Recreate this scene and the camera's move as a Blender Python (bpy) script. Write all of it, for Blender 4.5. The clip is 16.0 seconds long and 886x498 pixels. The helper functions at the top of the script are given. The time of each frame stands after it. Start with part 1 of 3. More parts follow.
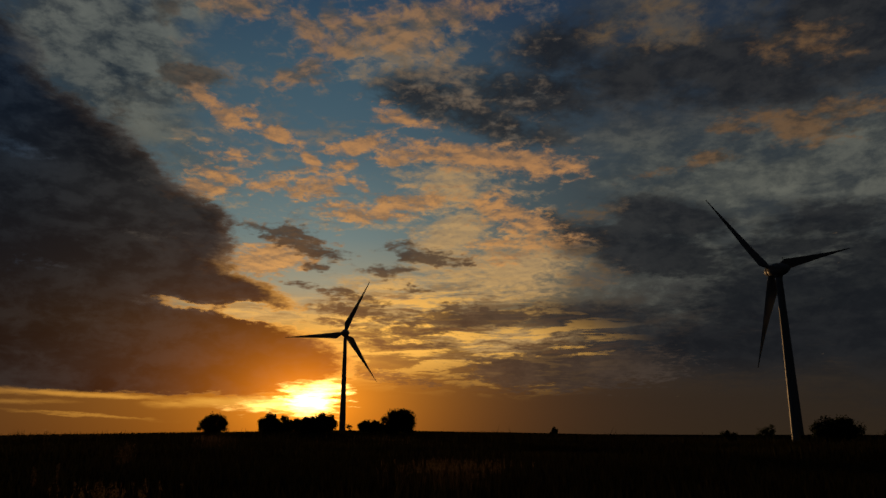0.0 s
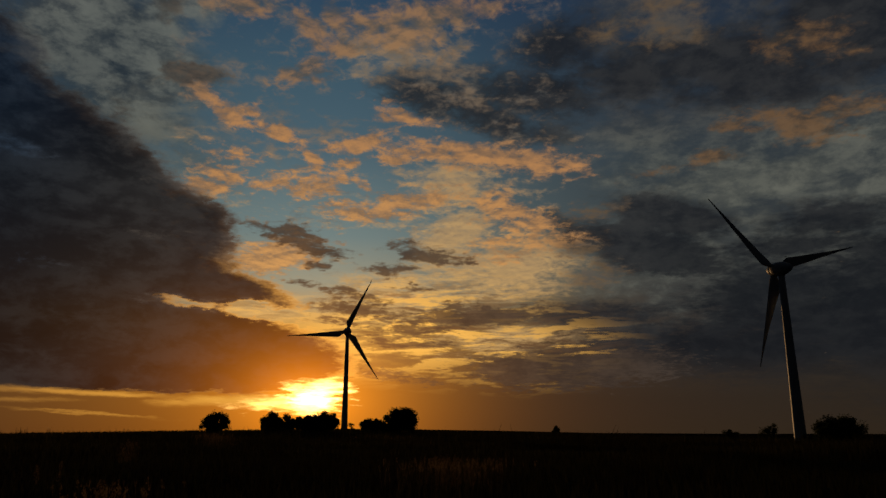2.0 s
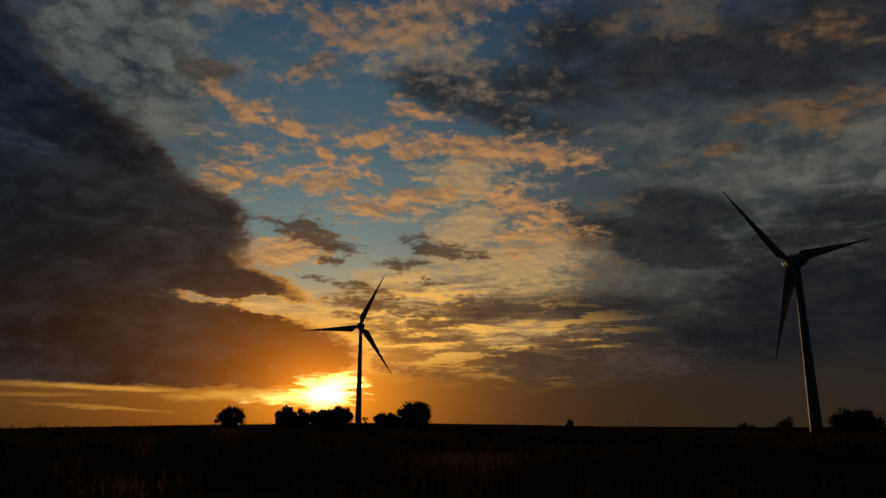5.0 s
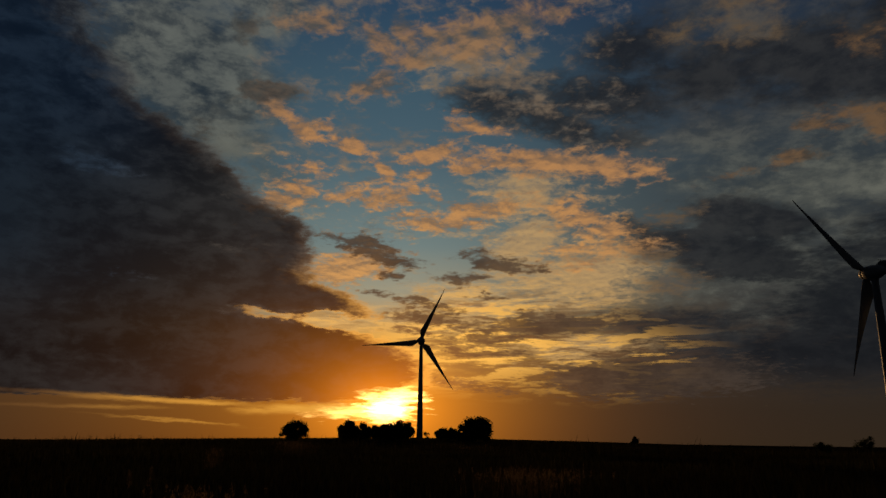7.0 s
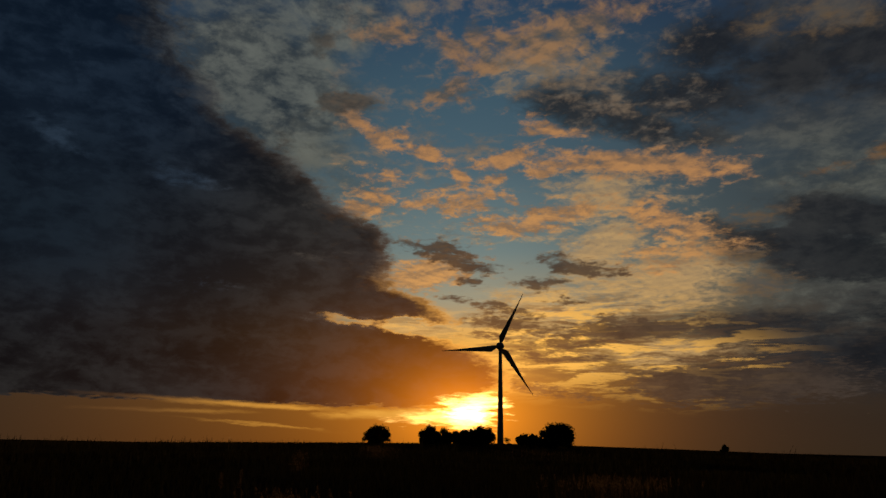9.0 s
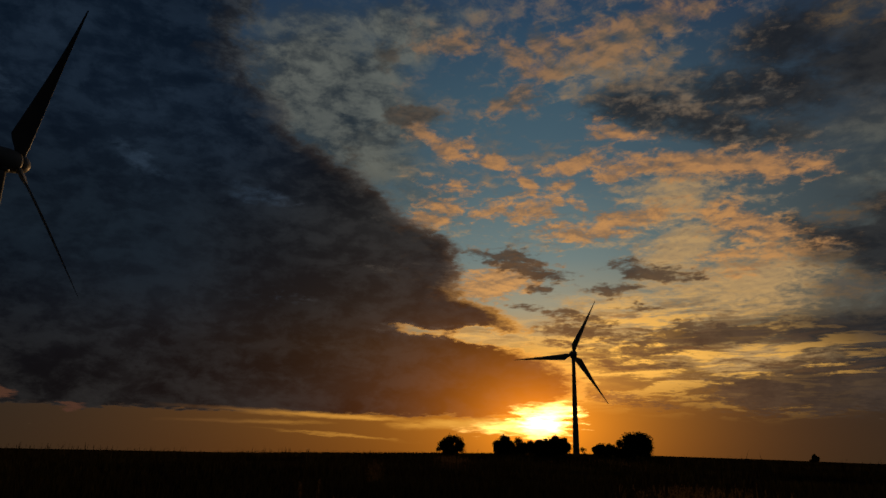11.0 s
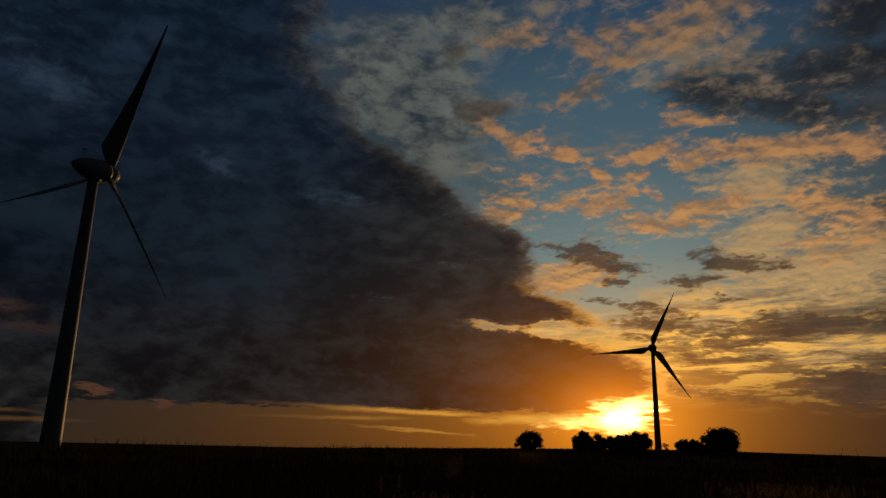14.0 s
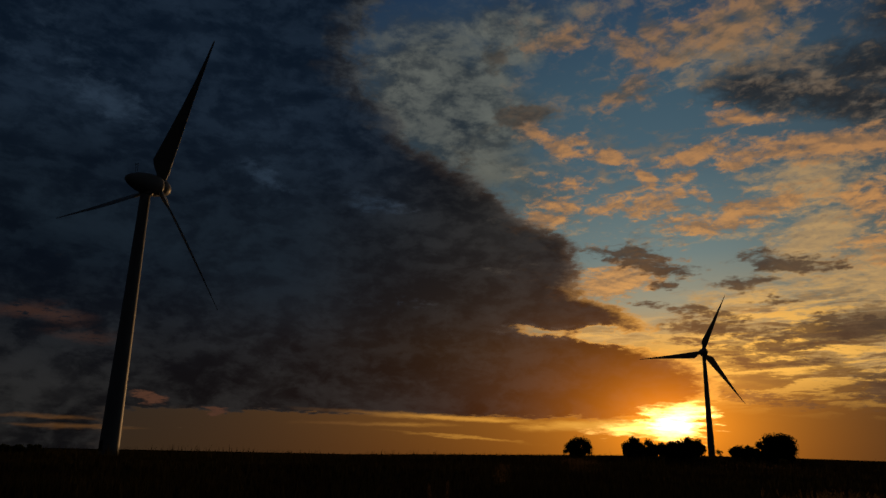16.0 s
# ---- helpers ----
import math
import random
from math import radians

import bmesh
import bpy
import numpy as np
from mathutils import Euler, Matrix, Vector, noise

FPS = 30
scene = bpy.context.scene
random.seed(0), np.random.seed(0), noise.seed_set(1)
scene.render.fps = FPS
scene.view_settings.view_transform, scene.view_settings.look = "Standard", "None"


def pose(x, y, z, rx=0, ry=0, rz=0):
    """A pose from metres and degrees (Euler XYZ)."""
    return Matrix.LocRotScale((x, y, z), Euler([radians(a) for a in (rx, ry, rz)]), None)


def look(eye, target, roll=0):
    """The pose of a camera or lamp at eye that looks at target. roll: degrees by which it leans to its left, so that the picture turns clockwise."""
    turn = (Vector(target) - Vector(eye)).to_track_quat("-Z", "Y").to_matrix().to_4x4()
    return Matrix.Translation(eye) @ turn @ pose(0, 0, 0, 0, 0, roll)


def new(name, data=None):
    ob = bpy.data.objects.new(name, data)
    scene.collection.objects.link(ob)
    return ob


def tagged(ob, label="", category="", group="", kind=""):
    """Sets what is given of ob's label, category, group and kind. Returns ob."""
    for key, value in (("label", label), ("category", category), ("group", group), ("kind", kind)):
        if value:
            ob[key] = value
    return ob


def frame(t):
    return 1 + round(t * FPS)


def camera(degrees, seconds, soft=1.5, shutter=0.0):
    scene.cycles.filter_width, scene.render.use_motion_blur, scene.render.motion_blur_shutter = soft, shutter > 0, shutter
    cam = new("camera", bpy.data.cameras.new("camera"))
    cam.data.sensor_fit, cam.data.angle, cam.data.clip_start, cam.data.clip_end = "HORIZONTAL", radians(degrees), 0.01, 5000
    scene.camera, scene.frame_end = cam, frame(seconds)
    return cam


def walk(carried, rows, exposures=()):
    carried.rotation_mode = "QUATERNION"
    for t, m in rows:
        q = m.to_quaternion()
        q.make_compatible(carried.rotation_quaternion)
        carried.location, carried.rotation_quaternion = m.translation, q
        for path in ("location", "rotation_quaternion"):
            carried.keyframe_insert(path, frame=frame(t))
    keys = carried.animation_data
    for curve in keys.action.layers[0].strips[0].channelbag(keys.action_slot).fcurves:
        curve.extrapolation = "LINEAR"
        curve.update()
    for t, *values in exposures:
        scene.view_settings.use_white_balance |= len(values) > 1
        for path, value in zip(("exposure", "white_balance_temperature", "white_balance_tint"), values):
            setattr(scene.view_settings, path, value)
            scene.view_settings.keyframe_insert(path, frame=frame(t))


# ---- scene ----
EYE = 1.70
# seconds, turn to the left, tilt up, lean to the left, in degrees
PATH = [
    (0, 0.00, 14.49, 0.01),
    (0.5, -0.50, 14.40, 0.04),
    (1, -0.32, 14.34, 0.01),
    (1.5, -0.27, 14.39, -0.08),
    (2, 0.17, 14.38, 0.09),
    (2.5, 0.25, 14.13, -0.10),
    (3, 0.29, 14.14, -0.29),
    (3.5, 0.16, 13.93, -0.05),
    (6, 3.04, 13.94, 0.05),
    (6.5, 4.42, 14.44, 0.23),
    (7, 6.14, 15.06, 0.64),
    (7.5, 7.92, 15.38, 1.04),
    (8, 9.76, 15.47, 1.05),
    (10.5, 16.57, 15.61, 1.33),
    (11, 18.31, 16.03, 1.17),
    (11.5, 19.45, 15.74, 1.06),
    (12, 20.58, 15.59, 0.92),
    (12.5, 21.20, 15.70, 1.10),
    (13, 21.83, 15.63, 1.26),
    (13.5, 23.20, 15.60, 1.27),
    (14, 24.35, 15.57, 1.26),
    (14.5, 25.54, 15.85, 1.09),
    (15, 26.42, 15.77, 1.36),
    (15.5, 27.17, 15.80, 1.20),
    (16, 28.05, 15.99, 1.24),
]
cam = camera(63.70, 16.0)


def aim(turn, tilt, lean):
    a, b = radians(turn), radians(tilt)
    way = Vector((-math.sin(a) * math.cos(b), math.cos(a) * math.cos(b), math.sin(b)))
    return look(Vector((0, 0, EYE)), Vector((0, 0, EYE)) + way, lean)


walk(cam, [(t, aim(turn, tilt, lean)) for t, turn, tilt, lean in PATH])

# ---------------------------------------------------------------- sky
SUN_U, SUN_V = -10.5, 2.3          # degrees to the right of the y axis, degrees up

world = bpy.data.worlds.new("sunset_sky")
scene.world = world
world.use_nodes = True
WT = world.node_tree
WT.nodes.clear()


def put(tree, sock, value):
    if isinstance(value, bpy.types.NodeSocket):
        tree.links.new(value, sock)
    elif isinstance(value, (tuple, list)) and len(value) == 3 and sock.type == "RGBA":
        sock.default_value = (*value, 1)
    else:
        sock.default_value = value


def mth(op, a, b=0.0, c=0.0, clamp=False):
    n = WT.nodes.new("ShaderNodeMath")
    n.operation, n.use_clamp = op, clamp
    for s, v in zip(n.inputs, (a, b, c)):
        put(WT, s, v)
    return n.outputs[0]


def vec(op, a, b=(0, 0, 0), scale=1.0, out=0):
    n = WT.nodes.new("ShaderNodeVectorMath")
    n.operation = op
    put(WT, n.inputs[0], a)
    put(WT, n.inputs[1], b)
    if op == "SCALE":
        put(WT, n.inputs["Scale"], scale)
    return n.outputs[out]


def step(x, lo, hi, a=0.0, b=1.0, smooth=True):
    n = WT.nodes.new("ShaderNodeMapRange")
    n.interpolation_type, n.clamp = ("SMOOTHSTEP", True) if smooth else ("LINEAR", False)
    for s, v in zip(n.inputs, (x, lo, hi, a, b)):
        put(WT, s, v)
    return n.outputs[0]


def mixc(f, a, b, mode="MIX"):
    n = WT.nodes.new("ShaderNodeMix")
    n.data_type, n.blend_type, n.clamp_factor = "RGBA", mode, True
    put(WT, n.inputs[0], f)
    put(WT, n.inputs[6], a)
    put(WT, n.inputs[7], b)
    return n.outputs[2]


def fbm(p, scale, detail=7.0, rough=0.58, distort=0.0, colour=False):
    n = WT.nodes.new("ShaderNodeTexNoise")
    put(WT, n.inputs["Vector"], p)
    n.inputs["Scale"].default_value, n.inputs["Detail"].default_value = scale, detail
    n.inputs["Roughness"].default_value, n.inputs["Distortion"].default_value = rough, distort
    return n.outputs["Color" if colour else "Fac"]


def ramp(x, stops):
    n = WT.nodes.new("ShaderNodeValToRGB")
    put(WT, n.inputs[0], x)
    e = n.color_ramp.elements
    while len(e) < len(stops):
        e.new(0.5)
    for el, (p, c) in zip(e, stops):
        el.position, el.color = p, (*c, 1)
    return n.outputs[0]


BEFORE = []


def patch(p, u, v, a, b, turn=0.0, soft=1.0):
    """A soft oval region of the sky, in degrees."""
    if BEFORE:                        # one region after another, to keep the shader's store small
        p = vec("SCALE", p, scale=mth("MULTIPLY_ADD", BEFORE[-1], 1e-7, 1.0))
    n = WT.nodes.new("ShaderNodeMapping")
    n.vector_type = "TEXTURE"
    put(WT, n.inputs["Vector"], p)
    n.inputs["Location"].default_value = (u, v, 0)
    n.inputs["Rotation"].default_value = (0, 0, radians(turn))
    n.inputs["Scale"].default_value = (a * 1.25, b * 1.25, 1)
    BEFORE.append(step(vec("LENGTH", n.outputs[0], out=1), 1.0, 1.0 - soft))
    return BEFORE[-1]


def field(p, *ovals):
    """The strongest of several regions: (strength, u, v, a, b, turn)."""
    acc = None
    for s, *o in ovals:
        one = mth("MULTIPLY", patch(p, *o), s)
        acc = one if acc is None else mth("MAXIMUM", acc, one)
    return acc


ray = WT.nodes.new("ShaderNodeTexCoord").outputs["Generated"]
ray = vec("NORMALIZE", ray)
sep = WT.nodes.new("ShaderNodeSeparateXYZ")
put(WT, sep.inputs[0], ray)
RX, RY, RZ = sep.outputs
U = mth("MULTIPLY", mth("ARCTAN2", RX, RY), 57.2958)
V = mth("MULTIPLY", mth("ARCSINE", RZ), 57.2958)


def combine(x, y, z=0.0):
    n = WT.nodes.new("ShaderNodeCombineXYZ")
    for s, v in zip(n.inputs, (x, y, z)):
        put(WT, s, v)
    return n.outputs[0]


UV = combine(U, V)
# the cloud deck, seen in perspective
DECK = vec("SCALE", ray, scale=mth("DIVIDE", 1.0, mth("ADD", mth("MAXIMUM", RZ, 0.0), 0.17)))

def stretch(x, lo=0.30, hi=0.70):
    return step(x, lo, hi, smooth=False)


BODY = vec("MULTIPLY", ray, (1.0, 1.0, 1.9))                         # rounder lumps of the low clouds
SUNWARD = vec("ADD", BODY, (-0.006, 0.02, -0.012))
nbig = stretch(fbm(BODY, 5.5, 9, 0.58, 0.5), 0.25, 0.75)
nsoft = stretch(fbm(BODY, 4.5, 6, 0.52, 0.6), 0.28, 0.72)
nmid = stretch(fbm(BODY, 17.0, 9, 0.64, 0.2), 0.22, 0.78)
nmid_sun = stretch(fbm(SUNWARD, 17.0, 7, 0.64, 0.2), 0.22, 0.78)


def deck_cloud(p, detail):
    """Clusters of small lumps on the deck."""
    small = stretch(fbm(p, 14.0, detail, 0.6, 0.4), 0.28, 0.72)
    large = stretch(fbm(p, 4.6, detail, 0.58, 0.5), 0.27, 0.73)
    return mth("ADD", mth("MULTIPLY", small, 0.45), mth("MULTIPLY_ADD", large, 0.75, -0.10))


npuff = deck_cloud(DECK, 8)
toward = vec("ADD", DECK, (-0.005, 0.026, 0.0))
npuff_sun = deck_cloud(toward, 5)
nfine = stretch(fbm(DECK, 26.0, 6, 0.62, 0.3))
ragged = vec("SUBTRACT", fbm(DECK, 5.0, 7, 0.64, 0.0, True), (0.5, 0.5, 0.5))
SUV = vec("ADD", UV, vec("MULTIPLY", ragged, (9.0, 2.4, 0.0)))       # thin streaks
PUV = vec("ADD", UV, vec("MULTIPLY", ragged, (3.0, 2.2, 0.0)))       # small rounded clouds
FUV = vec("ADD", UV, vec("MULTIPLY", ragged, (4.5, 2.6, 0.0)))       # ragged small clouds
LUV = vec("ADD", UV, vec("MULTIPLY", ragged, (8.0, 0.55, 0.0)))      # level slits
clear = field(PUV, (1, -7.1, 25.6, 5.4, 1.94, 11), (1, -17.4, 29.5, 3.1, 2.55, -20), (1, -6.7, 14.4, 6.1, 1.8, -4), (1, -12.1, 11.6, 4, 0.8, 2), (0.9, 7.4, 32.5, 6, 1.13, -9), (0.8, -10.9, 24.5, 3.4, 1.29, 4), (0.7, -14.6, 17.6, 3.6, 0.96, 9))

DU = mth("SUBTRACT", U, SUN_U)
DV = mth("SUBTRACT", V, SUN_V)
near = vec("LENGTH", combine(mth("DIVIDE", DU, 1.5), DV), out=1)     # flattened distance from the sun


def fade(width):
    return mth("POWER", 2.718, mth("DIVIDE", near, -width))


warm = fade(9.0)
side = mth("POWER", 2.718, mth("MULTIPLY", mth("POWER", mth("ABSOLUTE", mth("DIVIDE", DU, mth("MULTIPLY_ADD", step(DU, -6.0, 8.0), mth("MULTIPLY_ADD", step(V, 13.0, 5.0), -6.5, -5.5), 23.0))), 2.0), -1.0))

# clear air: bright over the sun, dull away from it
height = mth("MINIMUM", mth("MAXIMUM", mth("DIVIDE", V, 40.0), 0.0), 1.0)
air_sun = ramp(height, [(0.0, (.185, .060, .007)), (0.08, (.22, .085, .012)), (0.20, (.46, .27, .068)), (0.28, (.27, .28, .20)),
                        (0.38, (.135, .205, .205)), (0.55, (.060, .115, .148)), (0.70, (.042, .088, .124)), (0.9, (.015, .042, .090))])
air_far = ramp(height, [(0.0, (.026, .018, .011)), (0.06, (.021, .017, .013)), (0.25, (.024, .025, .027)), (0.5, (.028, .038, .047)),
                        (0.9, (.010, .024, .055))])
sky = mixc(side, air_far, air_sun)
SKYTEX = WT.nodes.new("ShaderNodeTexSky")
SKYTEX.sky_type, SKYTEX.sun_disc = "NISHITA", False
SKYTEX.sun_elevation, SKYTEX.sun_rotation = radians(SUN_V), radians(SUN_U)
SKYTEX.air_density, SKYTEX.dust_density = 1.5, 2.0
sky = mixc(1.0, sky, mixc(1.0, SKYTEX.outputs[0], (0.0015, 0.0015, 0.0015), "MULTIPLY"), "ADD")
sky = mixc(1.0, sky, mixc(fade(5.0), (0, 0, 0), (.28, .088, .004)), "ADD")

# noise that tears the clouds' outlines, and light from the sun's side on their lumps
torn = mth("ADD", mth("MULTIPLY", mth("SUBTRACT", npuff, 0.5), 1.05), mth("MULTIPLY", mth("SUBTRACT", nfine, 0.5), 0.85))
soft_torn = mth("ADD", mth("MULTIPLY", mth("SUBTRACT", nmid, 0.5), 0.6), mth("MULTIPLY", mth("SUBTRACT", npuff, 0.5), 0.45))
relief = step(mth("SUBTRACT", npuff, npuff_sun), -0.22, 0.20)
shade = step(mth("SUBTRACT", nmid, nmid_sun), -0.25, 0.25)


def torn_mask(regions, lo, hi, noise_value, weight=1.0):
    """Regions whose outline is torn by a noise, and which never reach past their own ovals."""
    edge_value = mth("MULTIPLY_ADD", noise_value, weight, regions)
    return mth("MULTIPLY", step(edge_value, lo, hi), step(regions, 0.02, 0.25))


# thin veils of high cloud
veil = field(PUV, (1.1, 0.8, 15.4, 5.9, 2.87, 33), (1, 5.4, 13.1, 9.9, 3.96, 7), (0.9, 0.3, 19.5, 5, 3.36, -1), (0.8, 4.4, 7.3, 8.7, 2.24, 4), (0.9, -3.9, 10.4, 7.9, 2.82, 0), (0.75, -24.3, 23.3, 6.2, 3.69, -27), (0.8, 24.6, 18.3, 8.6, 3.1, -1), (0.7, -4.2, 30, 8.1, 3.61, 8), (0.9, -17.9, 9.3, 7.4, 1.18, -6))
veil = mth("SUBTRACT", veil, mth("MULTIPLY", clear, 0.45))
veil = torn_mask(veil, 0.05, 1.0, torn, 0.75)
veil_sun = mixc(warm, mixc(mth("MULTIPLY_ADD", relief, 0.6, mth("MULTIPLY", nfine, 0.4)), (.215, .165, .110), (.42, .275, .130)), (1.0, .54, .12))
veil_far = (.095, .100, .086)
sky = mixc(mth("MULTIPLY", veil, 0.9), sky, mixc(step(U, 10.0, 20.0), mixc(step(U, -17.0, -22.0), veil_sun, (.135, .140, .118)), veil_far))

# mottled grey sheet, broken where the sky is open
grey = mth("MAXIMUM", mth("MULTIPLY", mth("MULTIPLY", step(U, 6.0, 17.0), step(V, 4.0, 11.0)), 0.72), field(PUV, (1.25, -28, 27, 13, 10, -30), (.8, -22, 33, 11, 7, 0), (.55, 9, 25, 10, 6, 0), (.7, -21, 21, 8, 5, -30)))
grey = mth("SUBTRACT", mth("ADD", grey, mth("MULTIPLY", soft_torn, 0.9)), mth("MULTIPLY", clear, 0.7))
mottle = mth("MULTIPLY_ADD", shade, 0.40, mth("ADD", mth("MULTIPLY", nmid, 0.35), mth("MULTIPLY", npuff, 0.35)))
sheet = mixc(step(mottle, 0.15, 0.95, smooth=False), (.026, .032, .035), (.125, .128, .106))
sheet = mixc(step(V, 20.0, 25.0), sheet, mixc(step(mottle, 0.15, 0.95, smooth=False), (.016, .021, .027), mixc(step(U, -18.0, 10.0), (.135, .142, .122), (.062, .062, .060))))
sky = mixc(mth("MULTIPLY", step(grey, 0.25, 0.95), 0.85), sky, sheet)

# soft slate cloud away from the sun
slate_soft = mth("MAXIMUM", mth("MAXIMUM", field(PUV, (1, -1.2, 26.4, 6.6, 2.49, -8), (1, 3.7, 24.6, 8.1, 2.1, -14), (1, 7.2, 26.6, 8.6, 3.06, -5), (1, 10.1, 29.9, 7.5, 2.73, 3), (0.9, 16.8, 27.3, 9.8, 3.42, -9), (1.15, 24.3, 26.6, 11.2, 3.75, -13)), field(PUV, (1.35, 17.7, 16.3, 6.5, 2.33, -14), (1.4, 15.8, 14, 8.8, 2.41, -15), (0.8, 10.5, 15.6, 3.5, 1.4, -33), (1, 29.6, 14.9, 6.5, 1.82, -3), (0.8, 26.4, 13.1, 7.2, 1.47, -2), (1.3, 32.5, 27.5, 9.1, 4.72, -17))), field(UV, (1.2, 27, 8.9, 10.8, 4.45, -5), (1.1, 22.2, 6, 14.3, 3.32, -3), (0.9, 11.6, 8.9, 9.3, 1.55, 1), (1.2, 33.1, 7.7, 9.2, 8.37, -5)))
slate_soft = torn_mask(slate_soft, 0.05, 0.85, mth("MULTIPLY_ADD", torn, 0.5, soft_torn), 0.75)
slate_soft = mth("MULTIPLY", slate_soft, mth("MULTIPLY_ADD", step(V, 2.5, 6.0), 0.75, 0.25))
tone = mth("MULTIPLY_ADD", nmid, 0.6, mth("MULTIPLY", shade, 0.4))
slate_tone = mixc(tone, (.0090, .0105, .0140), (.028, .029, .031))
slate_tone = mixc(mth("MULTIPLY", step(U, 12.0, 22.0), step(V, 18.0, 13.0)), slate_tone, mixc(tone, (.0060, .0076, .0104), (.0150, .0165, .0190)))
sky = mixc(mth("MULTIPLY", slate_soft, 0.92), sky, slate_tone)

# thin flecks strewn over the open sky
fleck = mth("MULTIPLY", mth("MULTIPLY", step(U, -27.0, -20.0), step(U, 14.0, 6.0)), mth("MULTIPLY", step(V, 10.0, 14.0), mth("MULTIPLY_ADD", clear, -0.30, 0.62)))
fleck = mth("MULTIPLY", step(mth("MULTIPLY_ADD", torn, 0.8, fleck), 0.45, 1.10), 0.75)
sky = mixc(fleck, sky, mixc(relief, (.105, .105, .098), mixc(step(V, 24.0, 16.0), (.200, .145, .098), (.42, .27, .125))))

# lumps lit orange from below
orange = mth("MAXIMUM", mth("MAXIMUM", field(FUV, (1, -19, 24.5, 4.8, 1.17, -28), (0.8, -16.5, 24.8, 1.7, 0.63, 15), (1, -14.1, 23, 4.2, 0.86, -19), (0.8, -17.6, 20.8, 4.3, 1.56, -14), (1, -20.2, 18.4, 4.2, 1.08, 6), (0.95, -17.9, 19.4, 4.1, 1.03, 0), (1, -15, 19.1, 4.2, 1.17, 14), (0.9, -12.5, 19.1, 3, 0.8, -4), (1, -11.3, 20.8, 3.1, 0.89, -37)), field(FUV, (1.05, -10.5, 19.4, 4.1, 1.64, 12), (1.05, -7.4, 22.6, 4.5, 1.23, 18), (1, -6.1, 17.4, 5.4, 1.39, 1), (0.9, -8.7, 17.9, 3.1, 0.97, 2), (0.9, -6.8, 19.4, 2.8, 0.84, -22), (0.75, -8.3, 20.9, 1.9, 0.69, 2), (1.05, -4.1, 24.9, 4.9, 1.37, -13), (1.1, -3.8, 21.9, 4, 1.17, 12))), field(FUV, (1.15, 0.3, 22, 8.5, 1.85, -4), (1.05, 6.1, 21.4, 8.3, 1.84, -6), (0.9, -2.1, 18.4, 5.8, 1.59, 4), (1, 5, 17.2, 5.7, 2.45, -17), (0.9, 7.6, 16.2, 3.8, 1.44, -12), (0.9, 5.4, 14.5, 7.5, 1.88, 7), (1.35, -14.4, 13.2, 6.7, 1.97, 15), (0.75, -15, 16, 1.9, 0.77, -11), (0.75, -2.9, 10.4, 3.1, 0.65, 0)))
orange = torn_mask(orange, 0.32, 1.0, torn, 0.85)
orange_lit = mixc(warm, (.40, .190, .078), (1.4, .66, .13))
orange_dull = mixc(warm, (.125, .090, .068), (.48, .24, .07))
sky = mixc(mth("MULTIPLY", orange, 0.90), sky, mixc(mth("MULTIPLY_ADD", relief, 0.65, mth("MULTIPLY", nfine, 0.35)), orange_dull, orange_lit))
dim = mth("MAXIMUM", field(FUV, (1, -11.8, 28, 4.5, 1.9, 28), (1, -9.7, 29.9, 4.3, 1.52, -5), (0.95, -9.8, 32.1, 3.5, 1.59, -27), (0.95, -12, 31.1, 4.5, 1.39, -36), (1, -4.3, 31.2, 8.8, 3.42, 0), (1, 0, 32.9, 8.2, 2.27, 8), (0.8, -17.6, 31.9, 4.8, 1.32, 7)), field(FUV, (0.9, 19.5, 30.8, 6, 2.73, -10), (0.7, 14.7, 30.4, 3.5, 1.58, -7), (0.7, -21.1, 25.5, 3.2, 2.38, -21), (0.85, 12.4, 17.1, 4.4, 1.37, 8), (0.9, 11.9, 12, 3.8, 1.62, 2), (0.75, 10.5, 13.9, 3.3, 1.56, -3)))
dim = torn_mask(dim, 0.20, 1.0, torn, 0.9)
sky = mixc(mth("MULTIPLY", dim, 0.82), sky, mixc(relief, (.082, .072, .062), mixc(step(U, 4.0, 12.0), (.275, .150, .074), (.120, .080, .046))))
rust = torn_mask(field(FUV, (1, 23.6, 22.1, 2.5, 1.11, -9), (1.05, 28, 21.7, 5.3, 1.89, -14), (0.9, 31.7, 22.3, 4.5, 1.28, 0), (0.85, 21.7, 20.3, 4.2, 0.89, 4), (0.6, 29.4, 27.3, 6.3, 2.25, -14), (0.6, 17.1, 19.8, 4.5, 1.04, 3)), 0.25, 0.95, torn, 0.8)
sky = mixc(mth("MULTIPLY", rust, 0.8), sky, mixc(relief, (.050, .038, .028), (.150, .082, .038)))

# long golden and brown strands low over the sun
strand = stretch(fbm(combine(mth("MULTIPLY_ADD", V, 0.05, mth("MULTIPLY", U, 0.13)), mth("MULTIPLY", V, 0.95)), 1.6, 8, 0.62, 0.5))
zone = field(UV, (1.0, -1, 8.2, 11, 4.6, 0), (.4, -14, 9.3, 9, 1.6, 0), (.9, 6, 6.5, 9, 3.4, 0))
sky = mixc(mth("MULTIPLY", zone, step(strand, 0.47, 0.68)), sky, mixc(warm, (.34, .19, .055), (2.1, 1.05, .16)))
sky = mixc(mth("MULTIPLY", zone, step(strand, 0.45, 0.22)), sky, mixc(warm, (.05, .038, .028), (.36, .145, .03)))

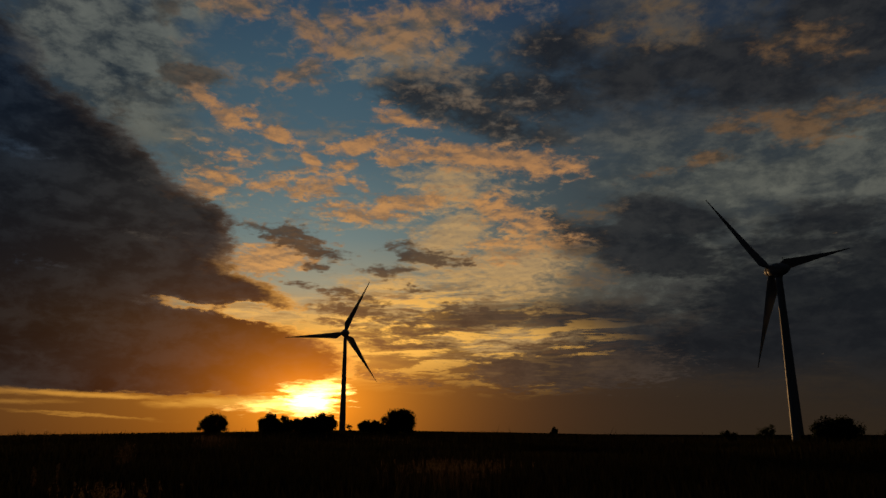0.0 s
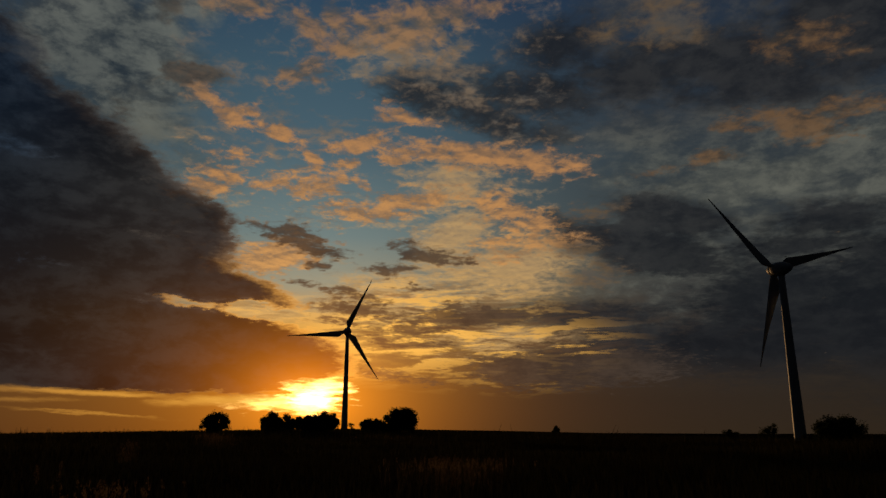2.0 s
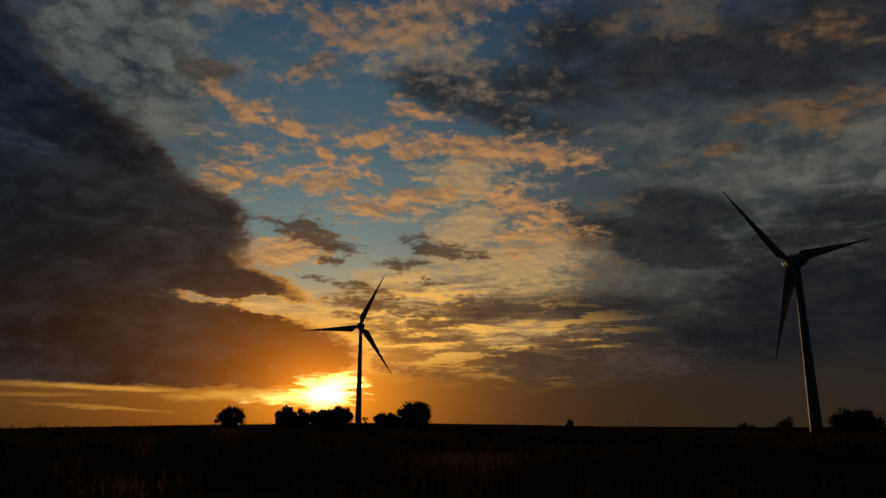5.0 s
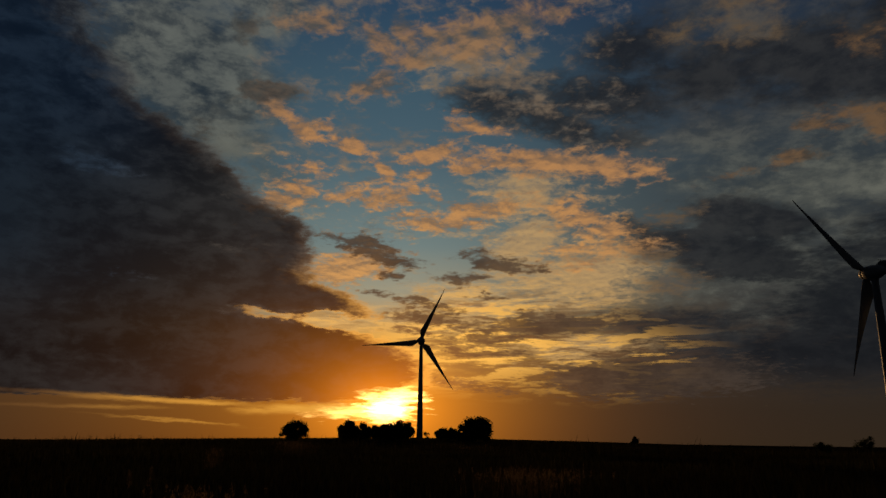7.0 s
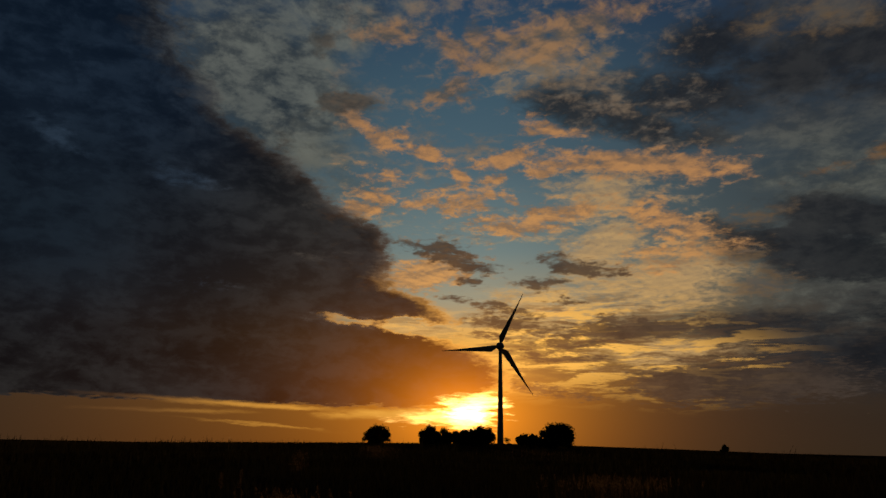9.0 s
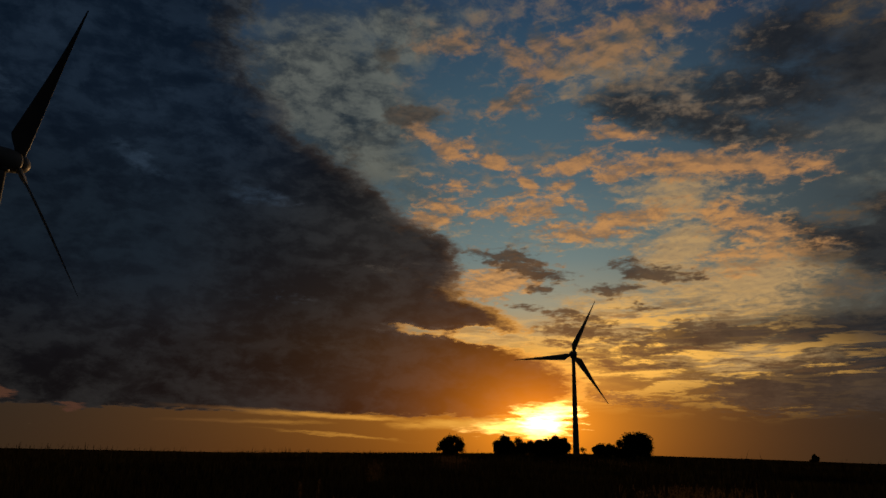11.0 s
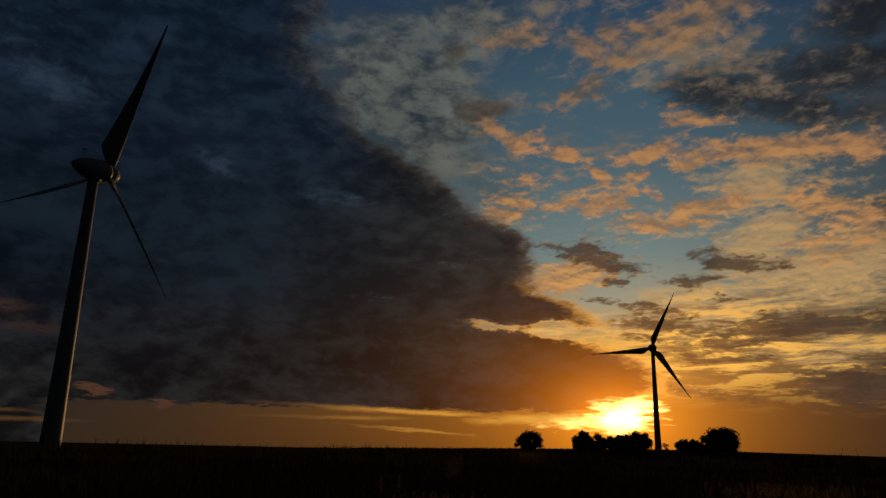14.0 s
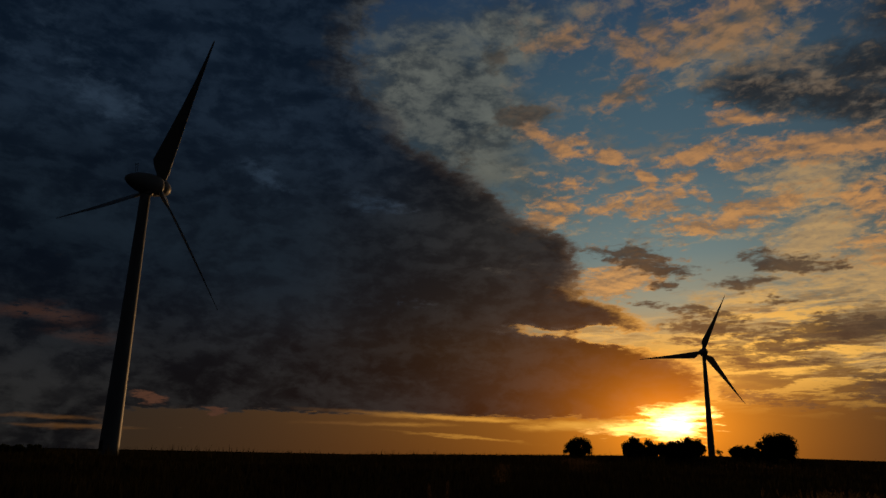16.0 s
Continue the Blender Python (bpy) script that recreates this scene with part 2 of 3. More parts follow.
# crisp brown streaks over the sun, and a dark tuft in the grey
streaks = mth("MAXIMUM", field(FUV, (0.95, 3, 9, 11.5, 1.58, 2), (0.8, -2, 8, 7.4, 1.01, 0), (1.25, 10.1, 4.9, 12.9, 2.24, 1), (0.9, 4.3, 5.1, 5.4, 1.27, 7), (0.8, -4.4, 12.7, 3.5, 0.94, 1), (0.8, -1.8, 14, 6, 1.02, -8), (0.65, 1.3, 13.4, 2.5, 0.65, -1), (0.75, -2.3, 11.3, 3.1, 0.43, 0)), field(FUV, (0.9, -6.6, 9.4, 6.8, 1.29, -3), (0.75, -8.9, 10.8, 6.8, 0.71, -13), (0.9, -13.1, 15.1, 5.6, 1.7, -9), (0.8, -10.4, 14.3, 5, 1, -10), (0.7, -10.3, 13, 2.5, 0.57, 2), (0.8, -2.9, 6.8, 7.4, 0.71, -6), (0.75, -8.3, 8.6, 4.9, 0.71, -4), (0.8, -4.7, 4.4, 7.9, 0.84, -6)))
streaks = torn_mask(streaks, 0.34, 0.80, torn, 0.65)
streak_dark = mixc(fade(5.0), (.026, .022, .020), (.24, .092, .022))
streak_lit = mixc(fade(5.5), (.044, .036, .031), (.46, .20, .045))
sky = mixc(mth("MULTIPLY", streaks, 0.90), sky, mixc(mth("MULTIPLY_ADD", shade, 0.6, mth("MULTIPLY", nfine, 0.4)), streak_dark, streak_lit))
tuft = torn_mask(field(FUV, (1, -22.9, 26.4, 2.2, 1.45, -10), (0.95, -20.5, 26.6, 3.6, 1.19, -6), (0.6, -26.7, 23.3, 3.9, 1.03, -2), (0.55, -22.3, 20.9, 3.5, 1.08, -8), (0.6, -24.1, 30.6, 3.6, 1.83, 10)), 0.32, 0.90, torn, 0.65)
sky = mixc(mth("MULTIPLY", tuft, 0.85), sky, mixc(relief, (.030, .029, .028), (.062, .056, .048)))

# the low dark bank
curve = WT.nodes.new("ShaderNodeFloatCurve")
put(WT, curve.inputs[1], height)
line = curve.mapping.curves[0]
EDGE = ((0, -9), (3, -9), (5, -6.5), (6.6, -8.5), (7.9, -11.0), (9, -11.8), (11, -13.2), (12.2, -16.2), (13.9, -16.8), (15.7, -16.2), (17, -18.2),
        (18.6, -21.5), (21, -24.4), (23.4, -28.3), (25.2, -31.8), (28, -34), (31, -35), (40, -28))
for k, (v, u) in enumerate(EDGE):
    spot = (v / 40, (u + 60) / 60)
    if k in (0, len(EDGE) - 1):
        line.points[0 if k == 0 else -1].location = spot
    else:
        line.points.new(*spot)
curve.mapping.update()
edge = mth("MULTIPLY_ADD", curve.outputs[0], 60.0, -60.0)
bank = mth("DIVIDE", mth("SUBTRACT", edge, U), mth("MULTIPLY_ADD", step(V, 19.0, 27.0), 3.5, 4.5))
bank = mth("MULTIPLY_ADD", mth("MINIMUM", mth("MAXIMUM", bank, -1.0), 1.5), 0.60, 0.5)
floor_line = step(mth("ADD", V, mth("MULTIPLY", mth("SUBTRACT", npuff, 0.5), 0.6)), 2.3, 3.5)
bank = mth("MULTIPLY", bank, mth("MAXIMUM", floor_line, mth("MULTIPLY", step(U, -48.0, -56.0), 0.62)))
gap = mth("MAXIMUM", field(FUV, (1, -20, 9.5, 5, 0.68, -5), (1, -15.8, 9.1, 4.8, 0.87, -4), (0.55, -31.3, 18.7, 2.6, 0.35, 10), (0.5, -24, 18.6, 1.6, 0.58, -13), (0.6, -23.7, 14.7, 2.8, 0.5, 2), (0.6, -19.9, 15.1, 2.6, 0.43, -1), (0.35, -29.4, 11.5, 4.8, 0.64, 0)), field(PUV, (0.8, -55.7, 24.6, 5.1, 1.76, -13), (0.7, -43.3, 21.3, 3.6, 1.32, -28), (0.75, -33.2, 19.4, 4.3, 1.26, -9), (0.35, -30.2, 11.4, 5.5, 0.99, -3), (0.3, -33.6, 23.2, 2.8, 0.91, -25), (0.45, -59.6, 27.1, 5.9, 3.29, 15)))
bank = mth("SUBTRACT", bank, mth("MULTIPLY", field(FUV, (1, -20, 9.5, 5, 0.68, -5), (1, -15.8, 9.1, 4.8, 0.87, -4), (0.55, -31.3, 18.7, 2.6, 0.35, 10), (0.5, -24, 18.6, 1.6, 0.58, -13), (0.6, -23.7, 14.7, 2.8, 0.5, 2), (0.6, -19.9, 15.1, 2.6, 0.43, -1), (0.35, -29.4, 11.5, 4.8, 0.64, 0)), mth("MULTIPLY", step(U, -27.5, -25.0), step(V, 12.0, 10.5))))
over = step(V, 33.0, 48.0)                                             # overhead, behind and far right: unseen dark cloud added to dim the turbines
behind = step(RY, 0.35, -0.1)
away = mth("MAXIMUM", mth("MAXIMUM", over, behind), step(U, 40.0, 55.0))
low = mth("MAXIMUM", bank, mth("MULTIPLY", away, 1.2))
rough_edge = mth("ADD", mth("MULTIPLY", mth("SUBTRACT", nbig, 0.5), 0.22), mth("MULTIPLY", mth("SUBTRACT", nmid, 0.5), 0.34))
rough_edge = mth("ADD", rough_edge, mth("MULTIPLY", mth("SUBTRACT", npuff, 0.5), 0.26))
rough_edge = mth("ADD", rough_edge, mth("MULTIPLY", mth("SUBTRACT", nfine, 0.5), 0.14))
low = mth("ADD", low, rough_edge)
dark = step(low, 0.38, 0.60)
thick = step(low, 0.38, 0.82)
lump = mth("MULTIPLY_ADD", nmid, 0.28, mth("ADD", mth("MULTIPLY", nsoft, 0.50), mth("MULTIPLY", shade, 0.22)))
slate = mixc(step(lump, 0.2, 0.85), (.0026, .0031, .0042), (.0200, .0200, .0200))
slate = mixc(mth("MULTIPLY", step(U, -22.0, -42.0), step(V, 2.0, 14.0)), slate, mixc(step(lump, 0.15, 0.95), (.0013, .0034, .0076), (.0074, .0140, .0225)))
wisps = torn_mask(gap, 0.20, 1.15, torn, 0.75)
slate = mixc(mth("MULTIPLY", step(U, -24.0, -36.0), step(V, 15.0, 27.0)), slate, mixc(step(lump, 0.15, 0.95), (.0022, .0060, .0135), (.0125, .0230, .0400)))
slate = mixc(mth("MULTIPLY", wisps, 0.75), slate, mixc(step(U, -24.0, -34.0), (.066, .056, .046), (.024, .041, .066)))
# the added cloud out of view is near black, so towers stay silhouettes
slate = mixc(away, slate, (.0032, .0038, .0052))
thin = mixc(fade(6.5), mixc(mth("MULTIPLY", shade, step(V, 4.5, 11.0)), (.017, .018, .019), (.066, .070, .068)), (.55, .22, .045))
thin = mixc(mth("MULTIPLY", mth("MULTIPLY", fade(6.5), 2.2), mth("MULTIPLY", step(V, 15.0, 10.0), step(V, 2.5, 5.0))), thin, (1.15, .52, .085))
core = mixc(1.0, slate, mixc(fade(3.3), (0, 0, 0), (.42, .092, .001)), "ADD")
core = mixc(1.0, core, mixc(fade(7.5), (0, 0, 0), (.026, .009, .003)), "ADD")
sky = mixc(mth("MULTIPLY", dark, 0.96), sky, mixc(thick, thin, core))

# the light behind the cloud edge near the sun, and bright slits over the horizon
sky = mixc(1.0, sky, mixc(fade(2.2), (0, 0, 0), (1.35, .38, .010)), "ADD")
disc = field(SUV, (1.0, -10.3, 2.5, 2.6, 1.35, 8), (.25, -12.6, 2.1, 4.0, .6, 0))
sky = mixc(1.0, sky, mixc(disc, (0, 0, 0), (8.0, 5.0, 1.3)), "ADD")
slits = field(LUV, (1.0, -29, 2.75, 10, .24, -2), (.75, -33, 2.1, 6, .2, 0), (.5, -27, 1.3, 6, .13, -4), (.9, -17.0, 2.3, 5.5, .45, 3), (.45, -56.5, 1.9, 4, .2, 0), (.45, -54.5, 1.3, 4, .2, 0))
sky = mixc(slits, sky, mixc(step(U, -36.0, -22.0), (.16, .07, .02), (.80, .36, .05)))
pink = field(PUV, (.45, -57.6, 8.9, 5.5, 1.1, -3), (.35, -54.5, 7.6, 5, .9, 0), (1.0, -49.8, 3.5, 1.7, .5, -8), (1.0, -45.1, 2.8, 1.1, .42, 0))
pink = mth("MULTIPLY", step(pink, 0.1, 0.6), step(nfine, 0.0, 0.5))
sky = mixc(mth("MULTIPLY", pink, mth("MULTIPLY_ADD", step(V, 4.0, 7.0), -0.45, 1.0)), sky, (.075, .033, .020))

back = WT.nodes.new("ShaderNodeBackground")
put(WT, back.inputs[0], sky)
back.inputs[1].default_value = 1.0
WT.links.new(back.outputs[0], WT.nodes.new("ShaderNodeOutputWorld").inputs[0])

sun = new("sun", bpy.data.lights.new("sun", "SUN"))
sun.data.energy, sun.data.angle, sun.data.color = 0.6, radians(0.6), (1.0, 0.55, 0.22)
su, sv = radians(SUN_U), radians(SUN_V)
sun.matrix_world = look((0, 0, 300), (-math.sin(su) * math.cos(sv), -math.cos(su) * math.cos(sv), 300 - math.sin(sv)))

# ---------------------------------------------------------------- materials
def material(name, colour, rough=0.6, scale=3.0, amount=0.25, bump=0.1, metal=0.0, fine=60.0, translucent=0.0, spread=0.0, gloss=0.0):
    """Colour with variation at two scales, a fine relief and, for leaves, light passing through."""
    m = bpy.data.materials.new(name)
    m.use_nodes = True
    t = m.node_tree
    t.nodes.clear()
    co = t.nodes.new("ShaderNodeTexCoord").outputs["Object"]
    mixed = None
    for k, (s, w) in enumerate(((scale, amount), (fine, amount * 0.6))):
        n = t.nodes.new("ShaderNodeTexNoise")
        t.links.new(co, n.inputs["Vector"])
        n.inputs["Scale"].default_value, n.inputs["Detail"].default_value = s, 6
        r = t.nodes.new("ShaderNodeMapRange")
        t.links.new(n.outputs["Fac"], r.inputs[0])
        for i, v in ((1, 0.3), (2, 0.7), (3, 1 - w), (4, 1 + w)):
            r.inputs[i].default_value = v
        mixed = r.outputs[0] if mixed is None else mul(t, mixed, r.outputs[0])
    if spread:
        g = t.nodes.new("ShaderNodeNewGeometry")
        r = t.nodes.new("ShaderNodeMapRange")
        t.links.new(g.outputs["Random Per Island"], r.inputs[0])
        r.inputs[3].default_value, r.inputs[4].default_value = 1 - spread, 1 + spread
        mixed = mul(t, mixed, r.outputs[0])
    tint = t.nodes.new("ShaderNodeVectorMath")
    tint.operation = "SCALE"
    tint.inputs[0].default_value = colour
    t.links.new(mixed, tint.inputs["Scale"])
    b = t.nodes.new("ShaderNodeBsdfPrincipled")
    t.links.new(tint.outputs[0], b.inputs["Base Color"])
    b.inputs["Roughness"].default_value, b.inputs["Metallic"].default_value = rough, metal
    b.inputs["Specular IOR Level"].default_value = gloss
    if bump:
        n = t.nodes.new("ShaderNodeTexNoise")
        t.links.new(co, n.inputs["Vector"])
        n.inputs["Scale"].default_value, n.inputs["Detail"].default_value = fine, 5
        bp = t.nodes.new("ShaderNodeBump")
        bp.inputs["Strength"].default_value, bp.inputs["Distance"].default_value = bump, 0.05
        t.links.new(n.outputs["Fac"], bp.inputs["Height"])
        t.links.new(bp.outputs[0], b.inputs["Normal"])
    shader = b.outputs[0]
    if translucent:
        tr = t.nodes.new("ShaderNodeBsdfTranslucent")
        t.links.new(tint.outputs[0], tr.inputs[0])
        mx = t.nodes.new("ShaderNodeMixShader")
        mx.inputs[0].default_value = translucent
        t.links.new(shader, mx.inputs[1])
        t.links.new(tr.outputs[0], mx.inputs[2])
        shader = mx.outputs[0]
    t.links.new(shader, t.nodes.new("ShaderNodeOutputMaterial").inputs[0])
    return m


def mul(t, a, b):
    n = t.nodes.new("ShaderNodeMath")
    n.operation = "MULTIPLY"
    t.links.new(a, n.inputs[0])
    t.links.new(b, n.inputs[1])
    return n.outputs[0]


SOIL = material("field_soil", (.030, .025, .017), 0.95, 0.05, 0.4, 0.6, fine=2.0)
TOWER_PAINT = material("grey_white_tower_paint", (.36, .37, .37), 0.5, 0.15, 0.10, 0.03, fine=4.0, gloss=0.3)
BLADE_PAINT = material("grey_white_blade_gelcoat", (.36, .37, .37), 0.45, 0.2, 0.08, 0.02, fine=5.0, gloss=0.3)
DARK_METAL = material("dark_metal", (.08, .08, .085), 0.5, 4.0, 0.2, 0.05, metal=0.6)
CONCRETE = material("concrete", (.32, .31, .29), 0.9, 0.6, 0.25, 0.3, fine=12)
BARK = material("bark", (.09, .065, .045), 0.9, 2.0, 0.3, 0.5, fine=14)
LEAF = material("leaves", (.060, .075, .026), 0.6, 0.4, 0.25, 0.0, translucent=0.35, spread=0.4)
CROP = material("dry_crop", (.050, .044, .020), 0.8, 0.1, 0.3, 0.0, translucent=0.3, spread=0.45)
STRAW = material("dry_seed_heads", (.20, .13, .065), 0.7, 1.0, 0.3, 0.0, translucent=0.45, spread=0.35)


def mesh_of(name, bm, mat, smooth=False):
    me = bpy.data.meshes.new(name)
    bm.to_mesh(me)
    bm.free()
    me.materials.append(mat)
    if smooth:
        me.polygons.foreach_set("use_smooth", [True] * len(me.polygons))
    return me


def part(name, bm, mat, parent, label="", smooth=False):
    ob = new(name, mesh_of(name, bm, mat, smooth))
    ob.parent = parent
    if label:
        tagged(ob, label)
    return ob


def raw(name, verts, faces, mat, smooth=False):
    me = bpy.data.meshes.new(name)
    me.from_pydata(verts, [], faces)
    me.materials.append(mat)
    if smooth:
        me.polygons.foreach_set("use_smooth", [True] * len(me.polygons))
    return me


def at(u, dist, z=0.0):
    a = radians(u)
    return Vector((dist * math.sin(a), dist * math.cos(a), z))


# ---------------------------------------------------------------- ground
def land(x, y):
    """Height of the gently rolling field."""
    z = 3.6 * math.exp(-((x + 70) ** 2 / 200 ** 2 + (y - 520) ** 2 / 260 ** 2))
    z -= 2.6 * math.exp(-((x - 140) ** 2 / 140 ** 2 + (y - 290) ** 2 / 150 ** 2))
    z += 1.6 * math.exp(-((x + 330) ** 2 / 110 ** 2 + (y - 190) ** 2 / 70 ** 2))
    z -= 0.0095 * min(max(0.0, -x - 60), 1500) + 0.0040 * min(max(0.0, x - 60), 1500)
    z += 0.25 * noise.noise((x * 0.02, y * 0.02, 0)) * min(1.0, math.hypot(x, y) / 40)
    return z


def build_ground():
    radii = [0.0, 2, 4, 7, 11, 16, 23, 32, 44, 60, 80, 105, 135, 170, 210, 255, 305, 360, 420, 490, 570, 670, 800, 1000, 1300, 1800, 2600, 4600]
    n = 160
    verts, faces = [(0, 0, land(0, 0))], []
    for r in radii[1:]:
        for k in range(n):
            a = 2 * math.pi * k / n
            x, y = r * math.sin(a), r * math.cos(a)
            verts.append((x, y, land(x, y)))
    faces += [(0, 1 + (k + 1) % n, 1 + k) for k in range(n)]
    for i in range(len(radii) - 2):
        a, b = 1 + i * n, 1 + (i + 1) * n
        faces += [(a + k, a + (k + 1) % n, b + (k + 1) % n, b + k) for k in range(n)]
    ob = new("ground", raw("ground", verts, faces, SOIL, True))
    tagged(ob, "dark open farm field reaching flat to the horizon", "field", kind="structure")


build_ground()


# ---------------------------------------------------------------- wind turbines
def ring_body(profile, segments=32, axis="Z"):
    """A lathed body from (along, radius) pairs."""
    bm = bmesh.new()
    loops = []
    for h, r in profile:
        loop = []
        for k in range(segments):
            a = 2 * math.pi * k / segments
            c, s = r * math.cos(a), r * math.sin(a)
            loop.append(bm.verts.new((c, s, h) if axis == "Z" else (c, h, s)))
        loops.append(loop)
    for a, b in zip(loops, loops[1:]):
        for k in range(segments):
            bm.faces.new((a[k], a[(k + 1) % segments], b[(k + 1) % segments], b[k]))
    bm.faces.new(loops[0])
    bm.faces.new(loops[-1])
    bmesh.ops.recalc_face_normals(bm, faces=bm.faces)
    return bm


def blade_body(length, root):
    """A twisted, tapered blade along z with a broad shoulder near its root."""
    bm = bmesh.new()
    stations = []
    count = 26
    for i in range(count + 1):
        s = i / count
        h = root + (length - root) * s
        if s < 0.10:
            w = 1.9 + (4.3 - 1.9) * (s / 0.10) ** 1.3
        else:
            w = 3.95 * (1 - ((s - 0.10) / 0.90)) ** 1.35 + 0.35
        thick = w * (0.85 * (1 - min(1, s / 0.14)) + 0.20 * (1 - 0.45 * s)) * (0.5 if s > 0.1 else 0.55)
        if s > 0.97:
            w *= 0.75
        twist = radians(22 * (1 - s) ** 2 + 2)
        loop = []
        for k in range(16):
            a = 2 * math.pi * k / 16
            cx = w * (0.5 * math.cos(a) + (-0.26 if s > 0.02 else 0) * min(1, s / 0.1))
            cy = thick * 0.5 * math.sin(a) * (1.0 - 0.45 * math.cos(a + math.pi) * min(1, s / 0.15))
            loop.append(bm.verts.new((cx * math.cos(twist) - cy * math.sin(twist), cx * math.sin(twist) + cy * math.cos(twist) - 0.3 * s * s, h)))
        stations.append(loop)
    for a, b in zip(stations, stations[1:]):
        for k in range(16):
            bm.faces.new((a[k], a[(k + 1) % 16], b[(k + 1) % 16], b[k]))
    bm.faces.new(stations[0])
    bm.faces.new(stations[-1])
    bmesh.ops.recalc_face_normals(bm, faces=bm.faces)
    return bm


def boxes(*items):
    bm = bmesh.new()
    for centre, size in items:
        bmesh.ops.create_cube(bm, size=1.0, matrix=Matrix.Translation(centre) @ Matrix.Diagonal((*size, 1)))
    bmesh.ops.bevel(bm, geom=bm.edges[:], offset=min(min(s) for _, s in items) * 0.15, segments=1, affect="EDGES")
    return bm


OVER, TILT = 3.2, 5.0


def build_turbine(place, heading, phase, pitch, reach, hub, label):
    top = new("wind_turbine")
    top.matrix_world = pose(*place, 0, 0, -heading)
    tagged(top, label, "wind turbine", "wind turbines in the field")
    base_r, top_r, tall = 1.98, 1.05, hub - 2.0
    prof = []
    for i in range(25):
        s = i / 24
        prof.append((tall * s, base_r + (top_r - base_r) * (1.18 * s - 0.18 * s * s)))
    tower = part("tower", ring_body(prof, 40), TOWER_PAINT, top, "tapered grey-white steel tower", True)
    for s in (0.24, 0.5, 0.77):
        r = base_r + (top_r - base_r) * (1.18 * s - 0.18 * s * s)
        part("flange", ring_body([(tall * s - .09, r + .01), (tall * s - .06, r + .045), (tall * s + .06, r + .045), (tall * s + .09, r + .01)], 40), TOWER_PAINT, tower)
    part("door", boxes(((0, -base_r - .02, 2.3), (.95, .14, 2.1))), DARK_METAL, tower, "dark steel entrance door")
    part("foundation", ring_body([(-1.0, 4.6), (.12, 4.6), (.2, 4.4), (.22, 2.4)], 40), CONCRETE, top, "round concrete foundation")
    # egg-shaped housing, its blunt end towards the rotor
    prof = []
    for i in range(21):
        s = i / 20
        y = -5.4 + 8.3 * s
        r = 2.45 * (max(0.0, math.sin(math.pi * min(1.0, 0.04 + s * 0.62))) ** 0.62)
        prof.append((y, max(r, 0.05)))
    housing = part("nacelle", ring_body(prof, 36, "Y"), TOWER_PAINT, top, "egg-shaped grey-white nacelle", True)
    lift = Matrix.Translation((0, 0, hub)) @ Matrix.Rotation(radians(TILT), 4, "X")
    housing.matrix_basis = lift
    collar = part("yaw_collar", ring_body([(-2.75, 1.12), (-2.6, 1.35), (-1.7, 1.55), (-1.5, 1.5)], 32), TOWER_PAINT, housing, "", True)
    mast = part("weather_mast", boxes(((-.35, -3.0, 2.95), (.07, .07, 1.7)), ((.35, -3.0, 2.95), (.07, .07, 1.7)), ((0, -3.0, 3.1), (.75, .06, .06)),
                                      ((-.35, -3.0, 3.85), (.3, .3, .16)), ((.35, -3.0, 3.85), (.2, .2, .22))), DARK_METAL, housing, "thin dark mast with wind sensors")
    spinner = part("spinner", ring_body([(2.95, 2.0), (3.5, 2.1), (4.6, 1.95), (5.4, 1.5), (6.0, .9), (6.25, .3)], 36, "Y"), BLADE_PAINT, top, "rounded rotor hub cover", True)
    spinner.matrix_basis = lift
    for k in range(3):
        if k == 0:
            blade = part("blade", blade_body(reach, 1.6), BLADE_PAINT, top, "long slender twisted blade", True)
            first = blade.data
        else:
            blade = new("blade", first)
            blade.parent = top
            tagged(blade, "long slender twisted blade")
        blade.matrix_basis = lift @ Matrix.Translation((0, OVER, 0)) @ Matrix.Rotation(radians(phase + 120 * k), 4, "Y") @ Matrix.Rotation(radians(pitch), 4, "Z")
    return top


for u, dist, heading, phase, pitch, reach, hub, label in ((-7.8, 455, -19, 23.6, 0, 37.4, 60.0, "far white wind turbine in silhouette before the setting sun"),
                              (25.72, 270, -13.5, 73.2, 0, 34.9, 59.2, "tall white wind turbine in dark silhouette beside bushes"),
                              (-52.0, 164, -0.3, 25.6, 34, 35.6, 58.8, "large white wind turbine at rest under dark clouds")):
    p = at(u, dist)
    p.z = land(p.x, p.y)
    build_turbine(p, heading, phase, pitch, reach, hub, label)


# ---------------------------------------------------------------- trees and bushes
def tube(bm, a, b, ra, rb, seg=7):
    way = (b - a).normalized()
    sidev = way.orthogonal().normalized()
    up = way.cross(sidev)
    loops = []
    for p, r in ((a, ra), (b, rb)):
        loops.append([bm.verts.new(p + (sidev * math.cos(2 * math.pi * k / seg) + up * math.sin(2 * math.pi * k / seg)) * r) for k in range(seg)])
    for k in range(seg):
        bm.faces.new((loops[0][k], loops[0][(k + 1) % seg], loops[1][(k + 1) % seg], loops[1][k]))
    bm.faces.new(loops[1])


